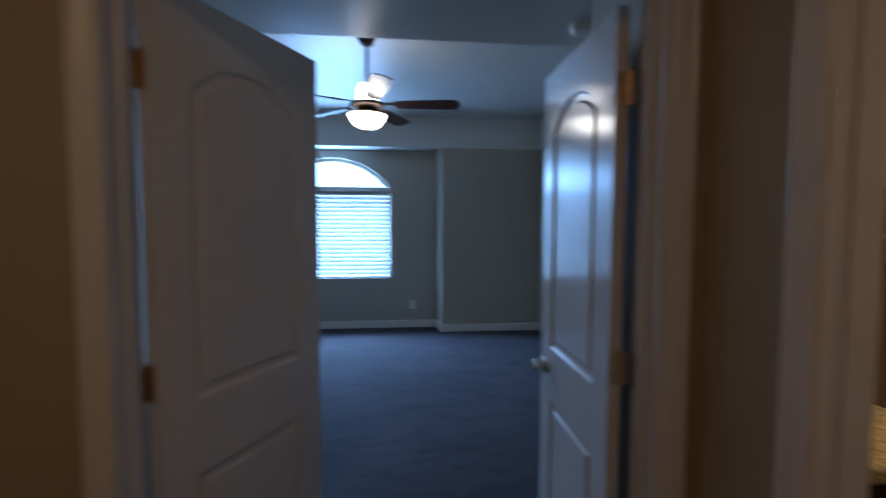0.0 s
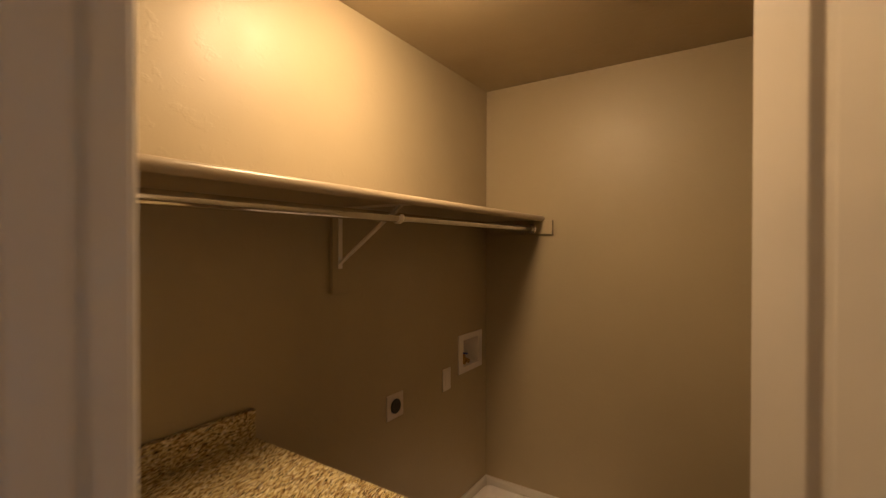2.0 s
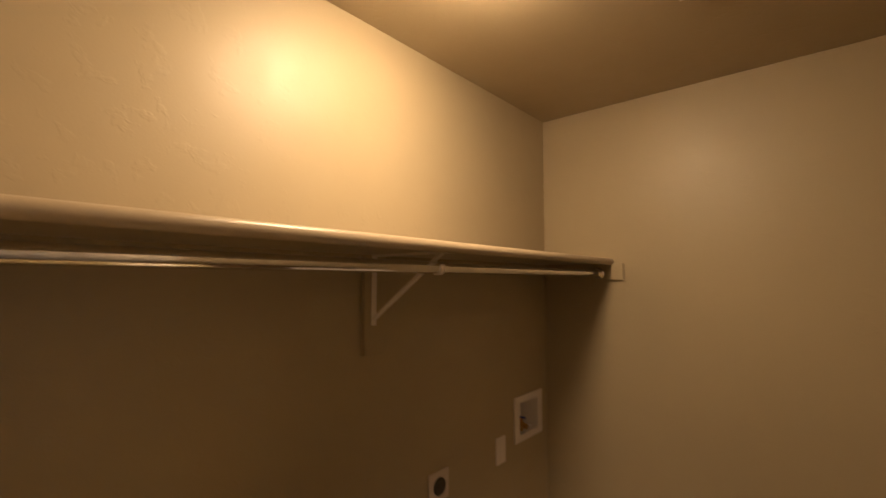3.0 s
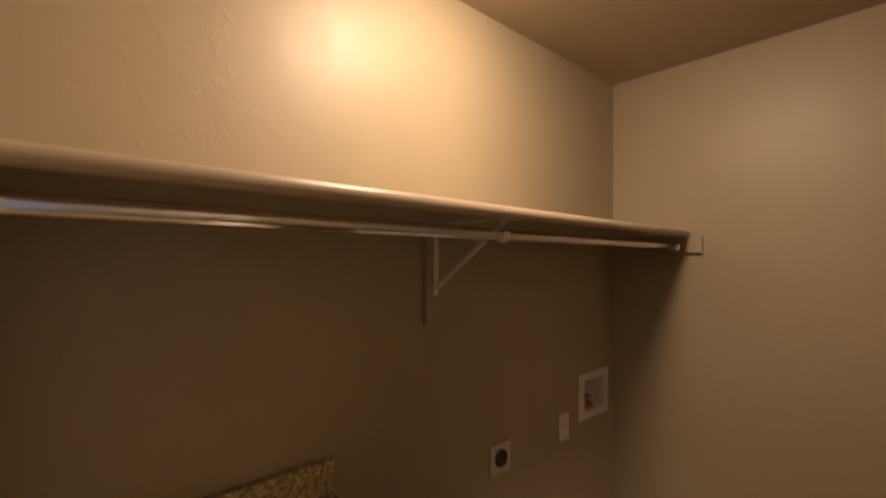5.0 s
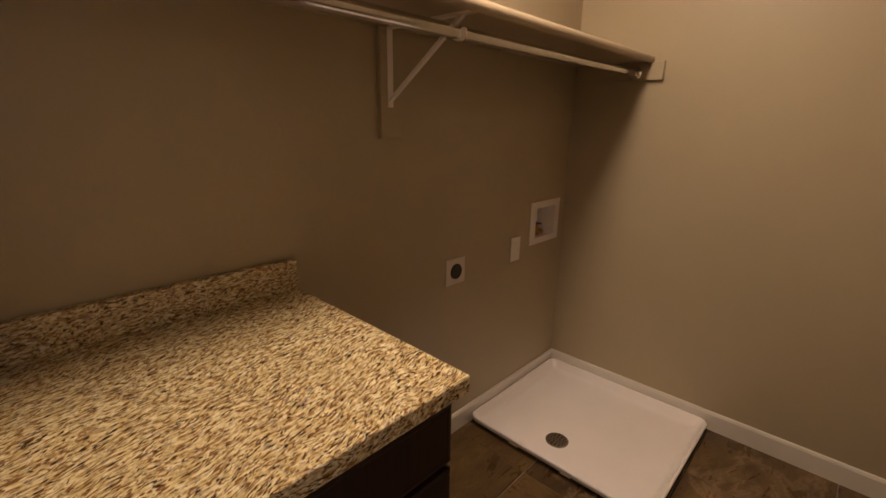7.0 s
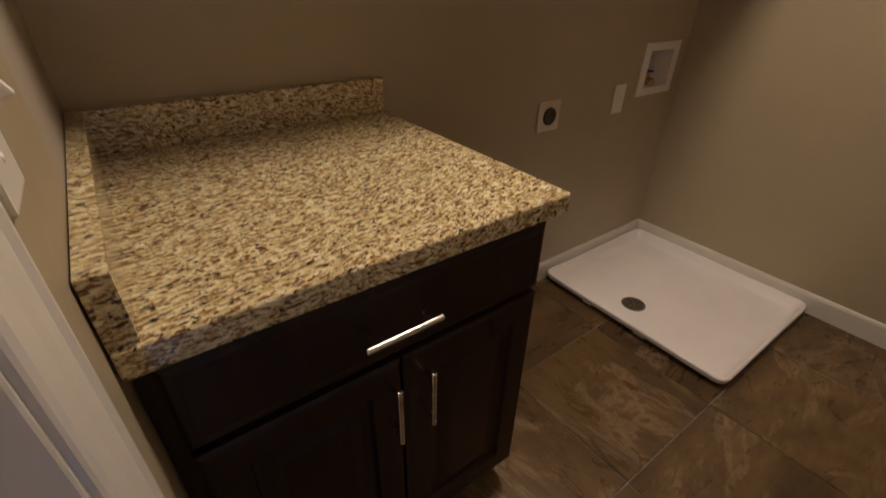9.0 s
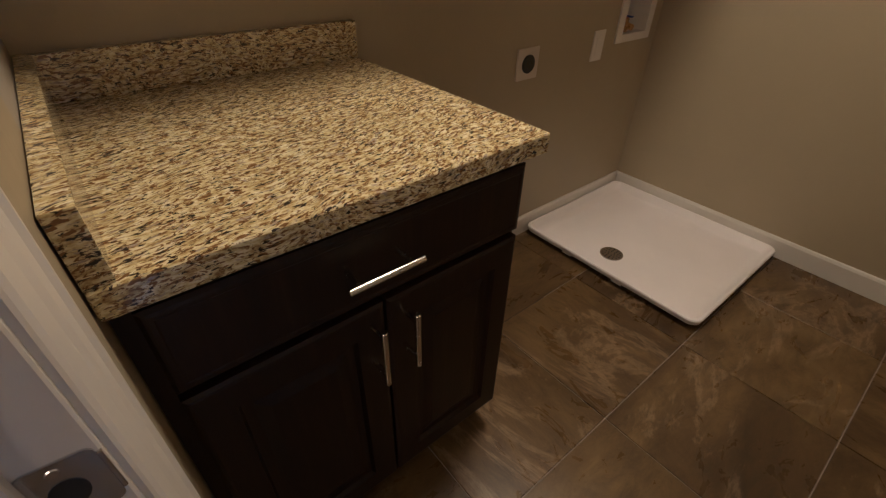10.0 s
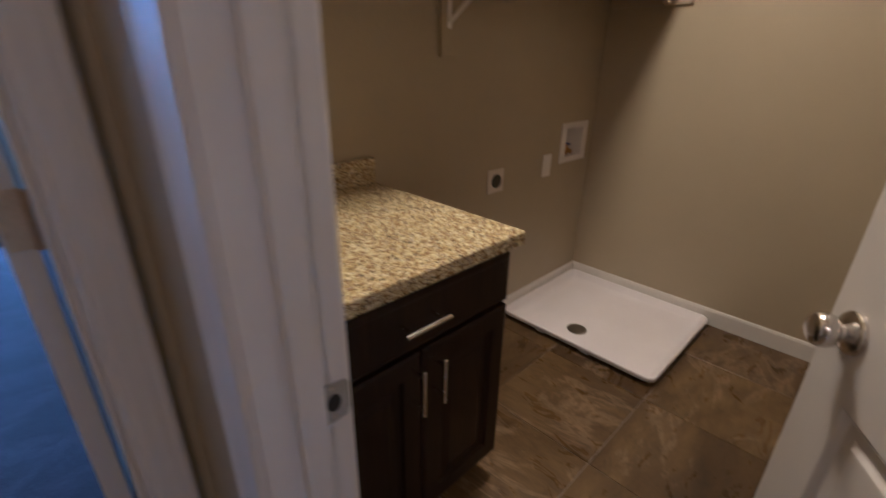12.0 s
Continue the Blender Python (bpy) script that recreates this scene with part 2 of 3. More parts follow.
def add_arch_header(bm, a0, a1, zs, rise, ztop, d0, d1, steps=20, flip=False):
    """The wall or rail over an arched opening: spans a0..a1 (first axis), d0..d1 deep, from the arch up to ztop."""
    half, mid = (a1 - a0) / 2, (a0 + a1) / 2
    rows = []
    for i in range(steps + 1):
        a = a0 + (a1 - a0) * i / steps
        z = arch(a, mid, half, zs, rise)
        rows.append((a, z))

    def vert(a, d, z):
        return bm.verts.new((d, a, z) if flip else (a, d, z))
    grid = [[vert(a, d0, z), vert(a, d1, z), vert(a, d1, ztop), vert(a, d0, ztop)] for a, z in rows]
    for p, q in zip(grid, grid[1:]):
        for i in range(4):
            j = (i + 1) % 4
            bm.faces.new((p[i], p[j], q[j], q[i]))
    bm.faces.new(grid[0])
    bm.faces.new(grid[-1][::-1])
    return bm


def arch(a, mid, half, zs, rise):
    radius = (half * half + rise * rise) / (2 * rise)
    d = min(abs(a - mid), half)
    return zs + math.sqrt(max(radius * radius - d * d, 0.0)) - (radius - rise)


CASING = ((0, 0), (0.056, 0), (0.056, 0.013), (0.053, 0.017), (0.046, 0.0175), (0.042, 0.0145), (0.030, 0.0135),
          (0.022, 0.011), (0.012, 0.0095), (0.006, 0.0085), (0.002, 0.006), (0, 0.004))


def moulding_y(parent, name, x_in, sign, y_face, out, z0, z1, mat):
    """Upright casing on a wall whose face is at y_face; out is the way it stands proud (+1 or -1)."""
    poly = [(x_in + sign * a, y_face + out * t) for a, t in CASING]
    return part(name, prism(poly, 2, z0, z1), mat, parent)


def moulding_x(parent, name, y_in, sign, x_face, out, z0, z1, mat):
    poly = [(x_face + out * t, y_in + sign * a) for a, t in CASING]
    return part(name, prism(poly, 2, z0, z1), mat, parent)


# ---- plan ----
XB, YB = 1.80, 2.138         # far side and far end of the laundry
ZL, ZH = 2.375, 2.44        # laundry ceiling, hall and bedroom ceiling
YI = -0.02                  # laundry face of its door wall
YW = -0.134                  # hall face of the laundry's door wall
JL, JR = 0.845, 1.645       # laundry doorway
DH = 2.045                  # door heads
XH0, XH1 = 0.41, 0.53       # bedroom face and hall face of the double-door wall
BL, BR = -1.462, -0.228     # double doorway
XWIN = -4.50                # window wall
YN, YS = 1.02, -3.4         # bedroom sides
HX, HY = 2.9, -2.6          # hall's far sides
TOP = 3.0
F = 0.05                    # level of the finished floors

structure = dict(kind="structure")

# walls
tagged(part("wall_laundry_west", boxes(((-0.12, YI, 0), (0, YB, TOP))), WALL), "tan painted plaster wall behind shelf and counter", "wall", **structure)
tagged(part("wall_laundry_north", boxes(((-0.12, YB, 0), (XB + 0.12, YB + 0.12, TOP))), WALL), "tan painted plaster end wall of laundry", "wall", **structure)
tagged(part("wall_laundry_east", boxes(((XB, YI, 0), (XB + 0.12, YB, TOP))), WALL), "tan painted plaster side wall of laundry", "wall", **structure)
tagged(part("wall_laundry_south", boxes(((XH0, YW, 0), (JL - 0.018, YI, TOP)), ((JL - 0.018, YW, DH + 0.018), (JR + 0.018, YI, TOP)), ((JR + 0.018, YW, 0), (HX, YI, TOP))), WALL),
       "tan painted wall with the laundry doorway", "wall", **structure)
tagged(part("wall_double_door", boxes(((XH0, BR + 0.018, 0), (XH1, YW, TOP)), ((XH0, BL - 0.018, DH + 0.018), (XH1, BR + 0.018, TOP)), ((XH0, HY, 0), (XH1, BL - 0.018, TOP))), WALL),
       "tan painted hall wall with double doorway", "wall", **structure)
tagged(part("wall_hall_south", boxes(((XH0, HY - 0.12, 0), (HX + 0.12, HY, TOP))), WALL), "tan painted hall end wall", "wall", **structure)
tagged(part("wall_hall_east", boxes(((HX, HY, 0), (HX + 0.12, YI, TOP))), WALL), "tan painted hall side wall", "wall", **structure)
tagged(part("wall_bedroom_north", boxes(((XWIN - 0.15, YN, 0), (-0.12, YN + 0.12, TOP))), BEDWALL), "greige painted bedroom side wall", "wall", **structure)
tagged(part("wall_bedroom_south", boxes(((XWIN - 0.15, YS - 0.12, 0), (XH0, YS, TOP))), BEDWALL), "greige painted bedroom side wall", "wall", **structure)
tagged(part("wall_bedroom_return", boxes(((-0.12, YW, 0), (XH0, YI, TOP)), ((XH0, YS, 0), (XH1, HY - 0.12, TOP))), BEDWALL), "greige painted return wall beside doorway", "wall", **structure)

PD = 0.30                   # depth of the projecting wall beside the window
WY0, WY1, WZ0, WZS, WRISE = -2.48, -0.96, 0.72, 1.95, 0.385
bm = boxes(((XWIN - 0.15, YS, 0), (XWIN, WY0, TOP)), ((XWIN - 0.15, WY1, 0), (XWIN, YN, TOP)), ((XWIN - 0.15, WY0, 0), (XWIN, WY1, WZ0)))
add_arch_header(bm, WY0, WY1, WZS, WRISE, TOP, XWIN - 0.15, XWIN, 24, True)
tagged(part("wall_window", bm, BEDWALL), "greige painted wall with arched window opening", "wall", **structure)
tagged(part("wall_projection", prism([(XWIN, -0.335), (XWIN + PD, -0.295), (XWIN + PD, YN), (XWIN, YN)], 2, 0, ZH), BEDWALL), "greige painted projecting wall section beside window", "wall", **structure)

# floors and ceilings
tagged(part("ground", box((-60, -60, -0.4), (60, 60, -0.3)), SOIL), "dry bare earth ground outside", "ground", **structure)
tagged(part("floor_bedroom", box((XWIN - 0.15, YS - 0.12, -0.2), (XH0 + 0.06, YN + 0.12, F - 0.002)), CARPET), "grey cut-pile carpet with vacuum marks", "floor", **structure)
floor_hall = tagged(part("floor_hall", box((XH0 + 0.06, HY - 0.12, -0.2), (HX + 0.12, YW + 0.06, F - 0.004)), GROUT), "brown slate-look tiled hall floor", "floor", **structure)
floor_laundry = tagged(part("floor_laundry", box((0.0, YW + 0.06, -0.2), (XB, YB, F - 0.004)), GROUT), "brown slate-look tile floor with grey joints", "floor", **structure)
tagged(part("ceiling_laundry", box((0, YI, ZL), (XB, YB, ZL + 0.1)), CEIL), "tan painted laundry ceiling", "ceiling", **structure)
tagged(part("ceiling_hall", box((XH1, HY, ZH), (HX, YW, ZH + 0.1)), CEIL), "tan painted hall ceiling", "ceiling", **structure)
TX0, TX1, TY0, TY1, TZ = -4.2, -0.88, -2.8, 0.98, 2.82
tagged(part("ceiling_bedroom", boxes(((XWIN, YS, ZH), (TX0, YN, TZ)), ((TX1, YS, ZH), (XH0, YN, TZ)), ((TX0, YS, ZH), (TX1, TY0, TZ)), ((TX0, TY1, ZH), (TX1, YN, TZ)),
       ((XWIN, YS, TZ), (XH0, YN, TZ + 0.1))), BEDCEIL), "white textured bedroom ceiling with raised tray", "ceiling", **structure)
tagged(part("roof", box((XWIN - 0.6, YS - 0.6, TOP), (HX + 0.6, YB + 0.6, TOP + 0.12)), EXTERIOR), "plain flat roof slab", "roof", **structure)


# baseboards
def base_x(name, x0, x1, y, out, h, mat=TRIM):
    h += F
    poly = [(y, F), (y + out * 0.013, F), (y + out * 0.013, h - 0.012), (y + out * 0.009, h - 0.003), (y + out * 0.004, h), (y, h)]
    return tagged(part(name, prism(poly, 0, x0, x1), mat), "white painted wooden baseboard", "baseboard", **structure)


def base_y(name, y0, y1, x, out, h, mat=TRIM):
    h += F
    poly = [(x, F), (x + out * 0.013, F), (x + out * 0.013, h - 0.012), (x + out * 0.009, h - 0.003), (x + out * 0.004, h), (x, h)]
    return tagged(part(name, prism(poly, 1, y0, y1), mat), "white painted wooden baseboard", "baseboard", **structure)


HB = 0.088
base_x("baseboard_laundry_north", 0.0, XB, YB, -1, HB)
base_y("baseboard_laundry_west", 0.612, YB - 0.013, 0, 1, HB)
base_y("baseboard_laundry_east", YI, YB - 0.013, XB, -1, HB)
base_x("baseboard_hall", XH1, JL - 0.066, YW, -1, HB)
base_y("baseboard_hall_west", HY, BL - 0.066, XH1, 1, HB)
base_y("baseboard_window_wall", YS, -0.348, XWIN, 1, 0.098)
base_y("baseboard_projection", -0.295, YN, XWIN + PD, 1, 0.098)
tagged(part("baseboard_projection_corner", prism([(XWIN, -0.335), (XWIN + PD, -0.295), (XWIN + PD + 0.013, -0.295), (XWIN + PD + 0.013, -0.310), (XWIN + 0.013, -0.348)], 2, F, F + 0.098), TRIM), "white painted wooden baseboard", "baseboard", **structure)
base_x("baseboard_bedroom_north", XWIN + PD + 0.013, -0.12, YN, -1, 0.098)


# ---- doors ----
def add_panel(bm, x0, x1, z0, zs, rise, y_face, out):
    """A moulded raised panel set in the opening of a door face; out is the way the face looks."""
    def loop(inset, depth, k=16):
        a0, a1, zb = x0 + inset, x1 - inset, z0 + inset
        pts = [(a0, zb), (a1, zb)]
        for i in range(k + 1):
            a = a1 + (a0 - a1) * i / k
            mid, half = (x0 + x1) / 2, (x1 - x0) / 2
            z = (arch(a, mid, half, zs, rise) if rise else zs) - inset
            pts.append((a, z))
        return [bm.verts.new((a, y_face - out * depth, z)) for a, z in pts]
    rings = [loop(0, 0), loop(0.003, 0.0015), loop(0.011, 0.009), loop(0.014, 0.010), loop(0.030, 0.010), loop(0.033, 0.0085), loop(0.039, 0.0035), loop(0.042, 0.003)]
    for p, q in zip(rings, rings[1:]):
        k = len(p)
        for i in range(k):
            j = (i + 1) % k
            bm.faces.new((p[i], p[j], q[j], q[i]))
    bm.faces.new(rings[-1])


def make_door(name, width, height, x, y, turn, side, knob_side, label, hinge_z=(0.32, 1.067, 1.815), lift=0.0, gap=0.0):
    """A two-panel arch-top door. Local x runs from hinge to latch, the leaf lies on the side given of y = 0."""
    T = 0.035
    d = thing(name, x, y, 0.012, label, "door", "structure", turn)
    y0, y1 = (0.0, T) if side > 0 else (-T, 0.0)
    st = 0.105
    z_lo, z_lock0, z_lock1, zs, rise = 0.25, 0.79 + lift, 0.99 + lift, 1.79, 0.10
    bm = bmesh.new()
    add_box(bm, (0.0, y0, F), (st, y1, height))
    add_box(bm, (width - st, y0, F), (width, y1, height))
    add_box(bm, (st, y0, F), (width - st, y1, z_lo))
    add_box(bm, (st, y0, z_lock0), (width - st, y1, z_lock1))
    add_arch_header(bm, st, width - st, zs, rise, height, y0, y1, 20)
    for yf, out in ((y0, -1), (y1, 1)):
        add_panel(bm, st, width - st, z_lo, z_lock0, 0, yf, out)
        add_panel(bm, st, width - st, z_lock1, zs, rise, yf, out)
    part("leaf", bm, DOORP, d)
    kx, kz = width - 0.062, 0.905 + lift * 0.6
    for yf, out in ((y0, -1), (y1, 1)):
        if out != knob_side and knob_side != 2:
            continue
        m = pose(kx, yf, kz, -90 * out)
        k = part("knob", lathe([(0.014, 0.004), (0.0125, 0.014), (0.0125, 0.021), (0.014, 0.022), (0.019, 0.0235), (0.0245, 0.028), (0.027, 0.035), (0.0268, 0.043), (0.024, 0.050), (0.0205, 0.053), (0.008, 0.0545)], 28, m), NICKEL, d, "satin nickel round knob", True)
        part("rose", lathe([(0.0335, 0.0), (0.0335, 0.004), (0.031, 0.007), (0.026, 0.0085), (0.017, 0.0125), (0.012, 0.014)], 28, m), NICKEL, k, "", True)
    part("latch_plate", box((width, (y0 + y1) / 2 - 0.0125, kz - 0.028), (width + 0.0015, (y0 + y1) / 2 + 0.0125, kz + 0.028)), STEEL, d)
    for hz in hinge_z:
        h = part("hinge", rod_between((-0.004 - gap / 2, -0.004 * side, hz - 0.045), (-0.004 - gap / 2, -0.004 * side, hz + 0.045), 0.0065), HINGE, d, "satin metal butt hinge")
        ya, yb = (0.001, 0.031) if side > 0 else (-0.031, -0.001)
        bm = box((-0.003, ya, hz - 0.045), (-0.0005, yb, hz + 0.045), 0.0)
        for i, dz in enumerate((-0.032, -0.011, 0.011, 0.032)):
            yy = ya + (yb - ya) * (0.32 if i % 2 else 0.7)
            add_lathe(bm, [(0.0042, 0), (0.0036, 0.001)], 10, pose(-0.003, yy, hz + dz, 0, -90))
        if gap:
            add_box(bm, (-0.004 - gap, min(0, 0.002 * side), hz - 0.045), (-0.003, max(0, 0.002 * side), hz + 0.045))
        part("hinge_leaf", bm, HINGE, h)
    return d


# laundry door: hinged at the far jamb, swung into the room
make_door("door_laundry", 0.762, 2.03, JR, YI + 0.004, 180 - 60, 1, 2, "white two-panel arch-top door swung into the laundry", lift=0.035)
# double doors, hinged on the bedroom side and standing open into the bedroom
make_door("door_bedroom_right", 0.605, 2.03, XH0 - 0.022, BR - 0.020, 178.7, 1, 1, "white narrow two-panel arch-top door standing open into bedroom", lift=-0.012, gap=0.018)
make_door("door_bedroom_left", 0.612, 2.03, XH0 - 0.004, BL, 90 + 62, -1, 0, "white narrow two-panel arch-top door half open into bedroom")


# ---- door frames ----
f = thing("door_frame_laundry", (JL + JR) / 2, YW, 0, "white painted door jamb and casing of laundry doorway", "door frame", "structure")
f.matrix_world = Matrix()
part("jamb", box((JL - 0.018, YW, 0), (JL, YI, DH + 0.018), 0.0015, 1), TRIM, f)
part("jamb", box((JR, YW, 0), (JR + 0.018, YI, DH + 0.018), 0.0015, 1), TRIM, f)
part("head_jamb", box((JL, YW, DH), (JR, YI, DH + 0.018)), TRIM, f)
part("door_stop", box((JL, -0.092, 0), (JL + 0.011, -0.057, DH), 0.003), TRIM, f)
part("door_stop", box((JR - 0.011, -0.092, 0), (JR, -0.057, DH), 0.003), TRIM, f)
part("head_stop", box((JL + 0.011, -0.092, DH - 0.011), (JR - 0.011, -0.057, DH), 0.002), TRIM, f)
for face, out in ((YW, -1), (YI, 1)):
    moulding_y(f, "casing", JL - 0.005, -1, face, out, F, DH + 0.061, TRIM)
    moulding_y(f, "casing", JR + 0.005, 1, face, out, F, DH + 0.061, TRIM)
    poly = [(face + out * t, DH + 0.005 + a) for a, t in CASING]
    part("head_casing", prism(poly, 0, JL - 0.005, JR + 0.005), TRIM, f)

# strike plate with a round-cornered lip towards the room
SZ = 0.917
ring = []
for cy, cz, a0 in ((-0.029, 0.0215, 0), (-0.053, 0.0235, 90), (-0.053, -0.0235, 180), (-0.029, -0.0215, 270)):
    for i in range(5):
        a = radians(a0 + 22.5 * i)
        ring.append((cy + 0.006 * math.cos(a), SZ + cz + 0.006 * math.sin(a)))
bm = prism(ring, 0, JL + 0.0004, JL + 0.0018)
add_box(bm, (JL - 0.0030, -0.0235, SZ - 0.02), (JL + 0.0018, -0.0205, SZ + 0.02), 0.0008, 1)
strike = part("strike_plate", bm, STEEL, f, "satin steel strike plate on jamb")
# plate is uncut: a black disc on it paints the hole's inner shade
part("latch_hole_dark", prism([(-0.043 + 0.0095 * math.cos(a), SZ + 0.0125 * math.sin(a)) for a in [i * math.pi / 8 for i in range(16)]], 0, JL + 0.0018, JL + 0.0022), BLACK, strike)
for dz in (-0.021, 0.021):
    part("screw", lathe([(0.0036, 0), (0.003, 0.0008)], 12, pose(JL + 0.0018, -0.043, SZ + dz, 0, 90)), NICKEL, strike)

g = thing("door_frame_bedroom", XH1, (BL + BR) / 2, 0, "white painted door jamb and casing of double doorway", "door frame", "structure")
g.matrix_world = Matrix()
part("jamb", box((XH0, BR, 0), (XH1, BR + 0.018, DH + 0.018), 0.0015, 1), TRIM, g)
part("jamb", box((XH0, BL - 0.018, 0), (XH1, BL, DH + 0.018), 0.0015, 1), TRIM, g)
part("head_jamb", box((XH0, BL, DH), (XH1, BR, DH + 0.018)), TRIM, g)
part("door_stop", box((XH0 + 0.037, BR - 0.011, 0), (XH0 + 0.072, BR, DH), 0.003), TRIM, g)
part("door_stop", box((XH0 + 0.037, BL, 0), (XH0 + 0.072, BL + 0.011, DH), 0.003), TRIM, g)
for face, out in ((XH1, 1), (XH0, -1)):
    moulding_x(g, "casing", BR + 0.012, 1, face, out, F, DH + 0.061, TRIM)
    moulding_x(g, "casing", BL - 0.005, -1, face, out, F, DH + 0.061, TRIM)
    poly = [(face + out * t, DH + 0.005 + a) for a, t in CASING]
    part("head_casing", prism(poly, 1, BL - 0.005, BR + 0.005), TRIM, g)
for yy, s in ((BR, -1), (BL, 1)):
    for hz in (0.332, 1.079, 1.827):
        part("hinge_leaf", box((XH0 + 0.001, min(yy, yy + s * 0.002), hz - 0.045), (XH0 + 0.031, max(yy, yy + s * 0.002), hz + 0.045)), HINGE, g, "satin metal hinge leaf on jamb")

# ---- cabinet and counter ----
CY0, CY1, CX, CZ, TOE = YI + 0.002, 0.622, 0.594, 0.872, 0.150
c = thing("base_cabinet", 0, 0, 0, "dark espresso wooden base cabinet under granite counter", "cabinet")
part("body", boxes(((0.002, CY0, TOE), (CX, CY1, CZ))), WOOD, c)
part("toe_kick", box((0.002, CY0, F), (CX - 0.075, CY1 - 0.004, TOE)), WOOD, c)


def cabinet_front(name, y0, y1, z0, z1, raised):
    T = 0.02
    bm = bmesh.new()
    rings = []
    steps = [(0, 0), (0, T - 0.005), (0.005, T - 0.001), (0.009, T)]
    if raised:
        steps += [(0.055, T), (0.060, T - 0.009), (0.066, T - 0.010), (0.075, T - 0.010), (0.097, T - 0.004)]
    else:
        steps += [(0.014, T), (0.016, T - 0.0008)]
    for inset, dep in steps:
        rings.append([bm.verts.new((CX + dep, y, z)) for y, z in ((y0 + inset, z0 + inset), (y1 - inset, z0 + inset), (y1 - inset, z1 - inset), (y0 + inset, z1 - inset))])
    for p, q in zip(rings, rings[1:]):
        for i in range(4):
            j = (i + 1) % 4
            bm.faces.new((p[i], p[j], q[j], q[i]))
    bm.faces.new(rings[-1])
    bm.faces.new(rings[0][::-1])
    return part(name, bm, WOOD, c)


def bar_handle(parent, a, b, stand):
    a, b = Vector(a), Vector(b)
    h = part("handle", rod_between(a, b, 0.0055), NICKEL, parent, "brushed nickel bar handle", True)
    for t in (0.16, 0.84):
        p = a.lerp(b, t)
        part("post", rod_between(p + Vector((-stand, 0, 0)), p, 0.0045, 12), NICKEL, h, "", True)


drawer = cabinet_front("drawer_front", CY0 + 0.022, CY1 - 0.005, 0.705, 0.845, False)
door_a = cabinet_front("cabinet_door", CY0 + 0.022, 0.306, 0.160, 0.690, True)
door_b = cabinet_front("cabinet_door", 0.312, CY1 - 0.005, 0.160, 0.690, True)
bar_handle(drawer, (0.656, 0.229, 0.783), (0.656, 0.357, 0.783), 0.044)
bar_handle(door_a, (0.656, 0.277, 0.550), (0.656, 0.277, 0.676), 0.044)
bar_handle(door_b, (0.656, 0.341, 0.550), (0.656, 0.341, 0.676), 0.044)

k = thing("counter", 0, 0, 0, "speckled cream and brown granite counter with low splash", "counter")
part("slab", box((0.002, YI + 0.002, CZ), (0.645, 0.628, 0.910), 0.006, 3), GRANITE, k)
part("back_splash", box((0.002, YI + 0.002, 0.910), (0.024, 0.628, 0.992), 0.002), GRANITE, k)
part("side_splash", box((0.024, YI + 0.002, 0.910), (0.642, YI + 0.029, 0.992), 0.002), GRANITE, k)

# ---- shelf with hanging rod ----
SZ0, SZ1, SX = 1.618, 1.641, 0.356
s = thing("wall_shelf", 0, 0, SZ0, "cream painted closet shelf with rounded front edge", "shelf")
s.matrix_world = Matrix()
nose = [(0.001, SZ0), (SX - 0.02, SZ0)] + [(SX - 0.012 + 0.012 * math.cos(a), (SZ0 + SZ1) / 2 - 0.004 + 0.0155 * math.sin(a)) for a in [radians(-80 + 17 * i) for i in range(11)]] + [(SX - 0.02, SZ1), (0.001, SZ1)]
part("board", prism(nose, 1, YI + 0.001, YB - 0.001), SHELFP, s, "", True)
part("end_cleat", box((0.019, YB - 0.019, SZ0 - 0.076), (0.402, YB - 0.001, SZ0 - 0.0005), 0.0025), WALL, s, "tan painted cleat on end wall")
part("end_cleat", box((0.019, YI + 0.001, SZ0 - 0.082), (0.402, YI + 0.0185, SZ0 - 0.0005), 0.0025), SHELFP, s)

RX, RZ = 0.288, 1.572
r = thing("hanging_rod", RX, 0, RZ, "chrome hanging rod under the closet shelf", "closet rod")
r.matrix_world = Matrix()
part("rod", rod_between((RX, YI + 0.02, RZ), (RX, 1.0, RZ), 0.0165, 24), CHROME, r, "", True)
part("inner_rod", rod_between((RX, 0.98, RZ), (RX, YB - 0.02, RZ), 0.0145, 24), CHROME, r, "", True)
for yy, a in ((YB - 0.019, 90), (YI + 0.0185, -90)):
    part("rod_socket", lathe([(0.027, 0), (0.027, 0.003), (0.0205, 0.005), (0.0205, 0.016)], 24, pose(RX, yy, RZ, a)), CHROME, r, "", True)

BY0, BY1 = 0.961, 0.981
p = thing("shelf_bracket", 0, 0, 0, "white metal shelf and rod bracket on painted block", "bracket")
p.matrix_world = Matrix()
part("backing_block", box((0.001, 0.936, 1.305), (0.018, 1.020, 1.6175), 0.003), WALL, p, "cream painted wooden block on wall")
bm = box((0.018, BY0, 1.396), (0.0215, BY1, 1.618), 0.001, 1)
add_box(bm, (0.0215, BY0, 1.611), (0.335, BY1, 1.6175))
part("upright", bm, WHITE_METAL, p)
a0, a1 = Vector((0.020, 0, 1.415)), Vector((0.300, 0, 1.612))
dvec = (a1 - a0).normalized()
nvec = Vector((-dvec.z, 0, dvec.x)) * 0.004
part("brace", prism([((a0 + nvec).x, (a0 + nvec).z), ((a1 + nvec).x, (a1 + nvec).z), ((a1 - nvec).x, (a1 - nvec).z), ((a0 - nvec).x, (a0 - nvec).z)], 1, BY0 + 0.003, BY1 - 0.003), WHITE_METAL, p)
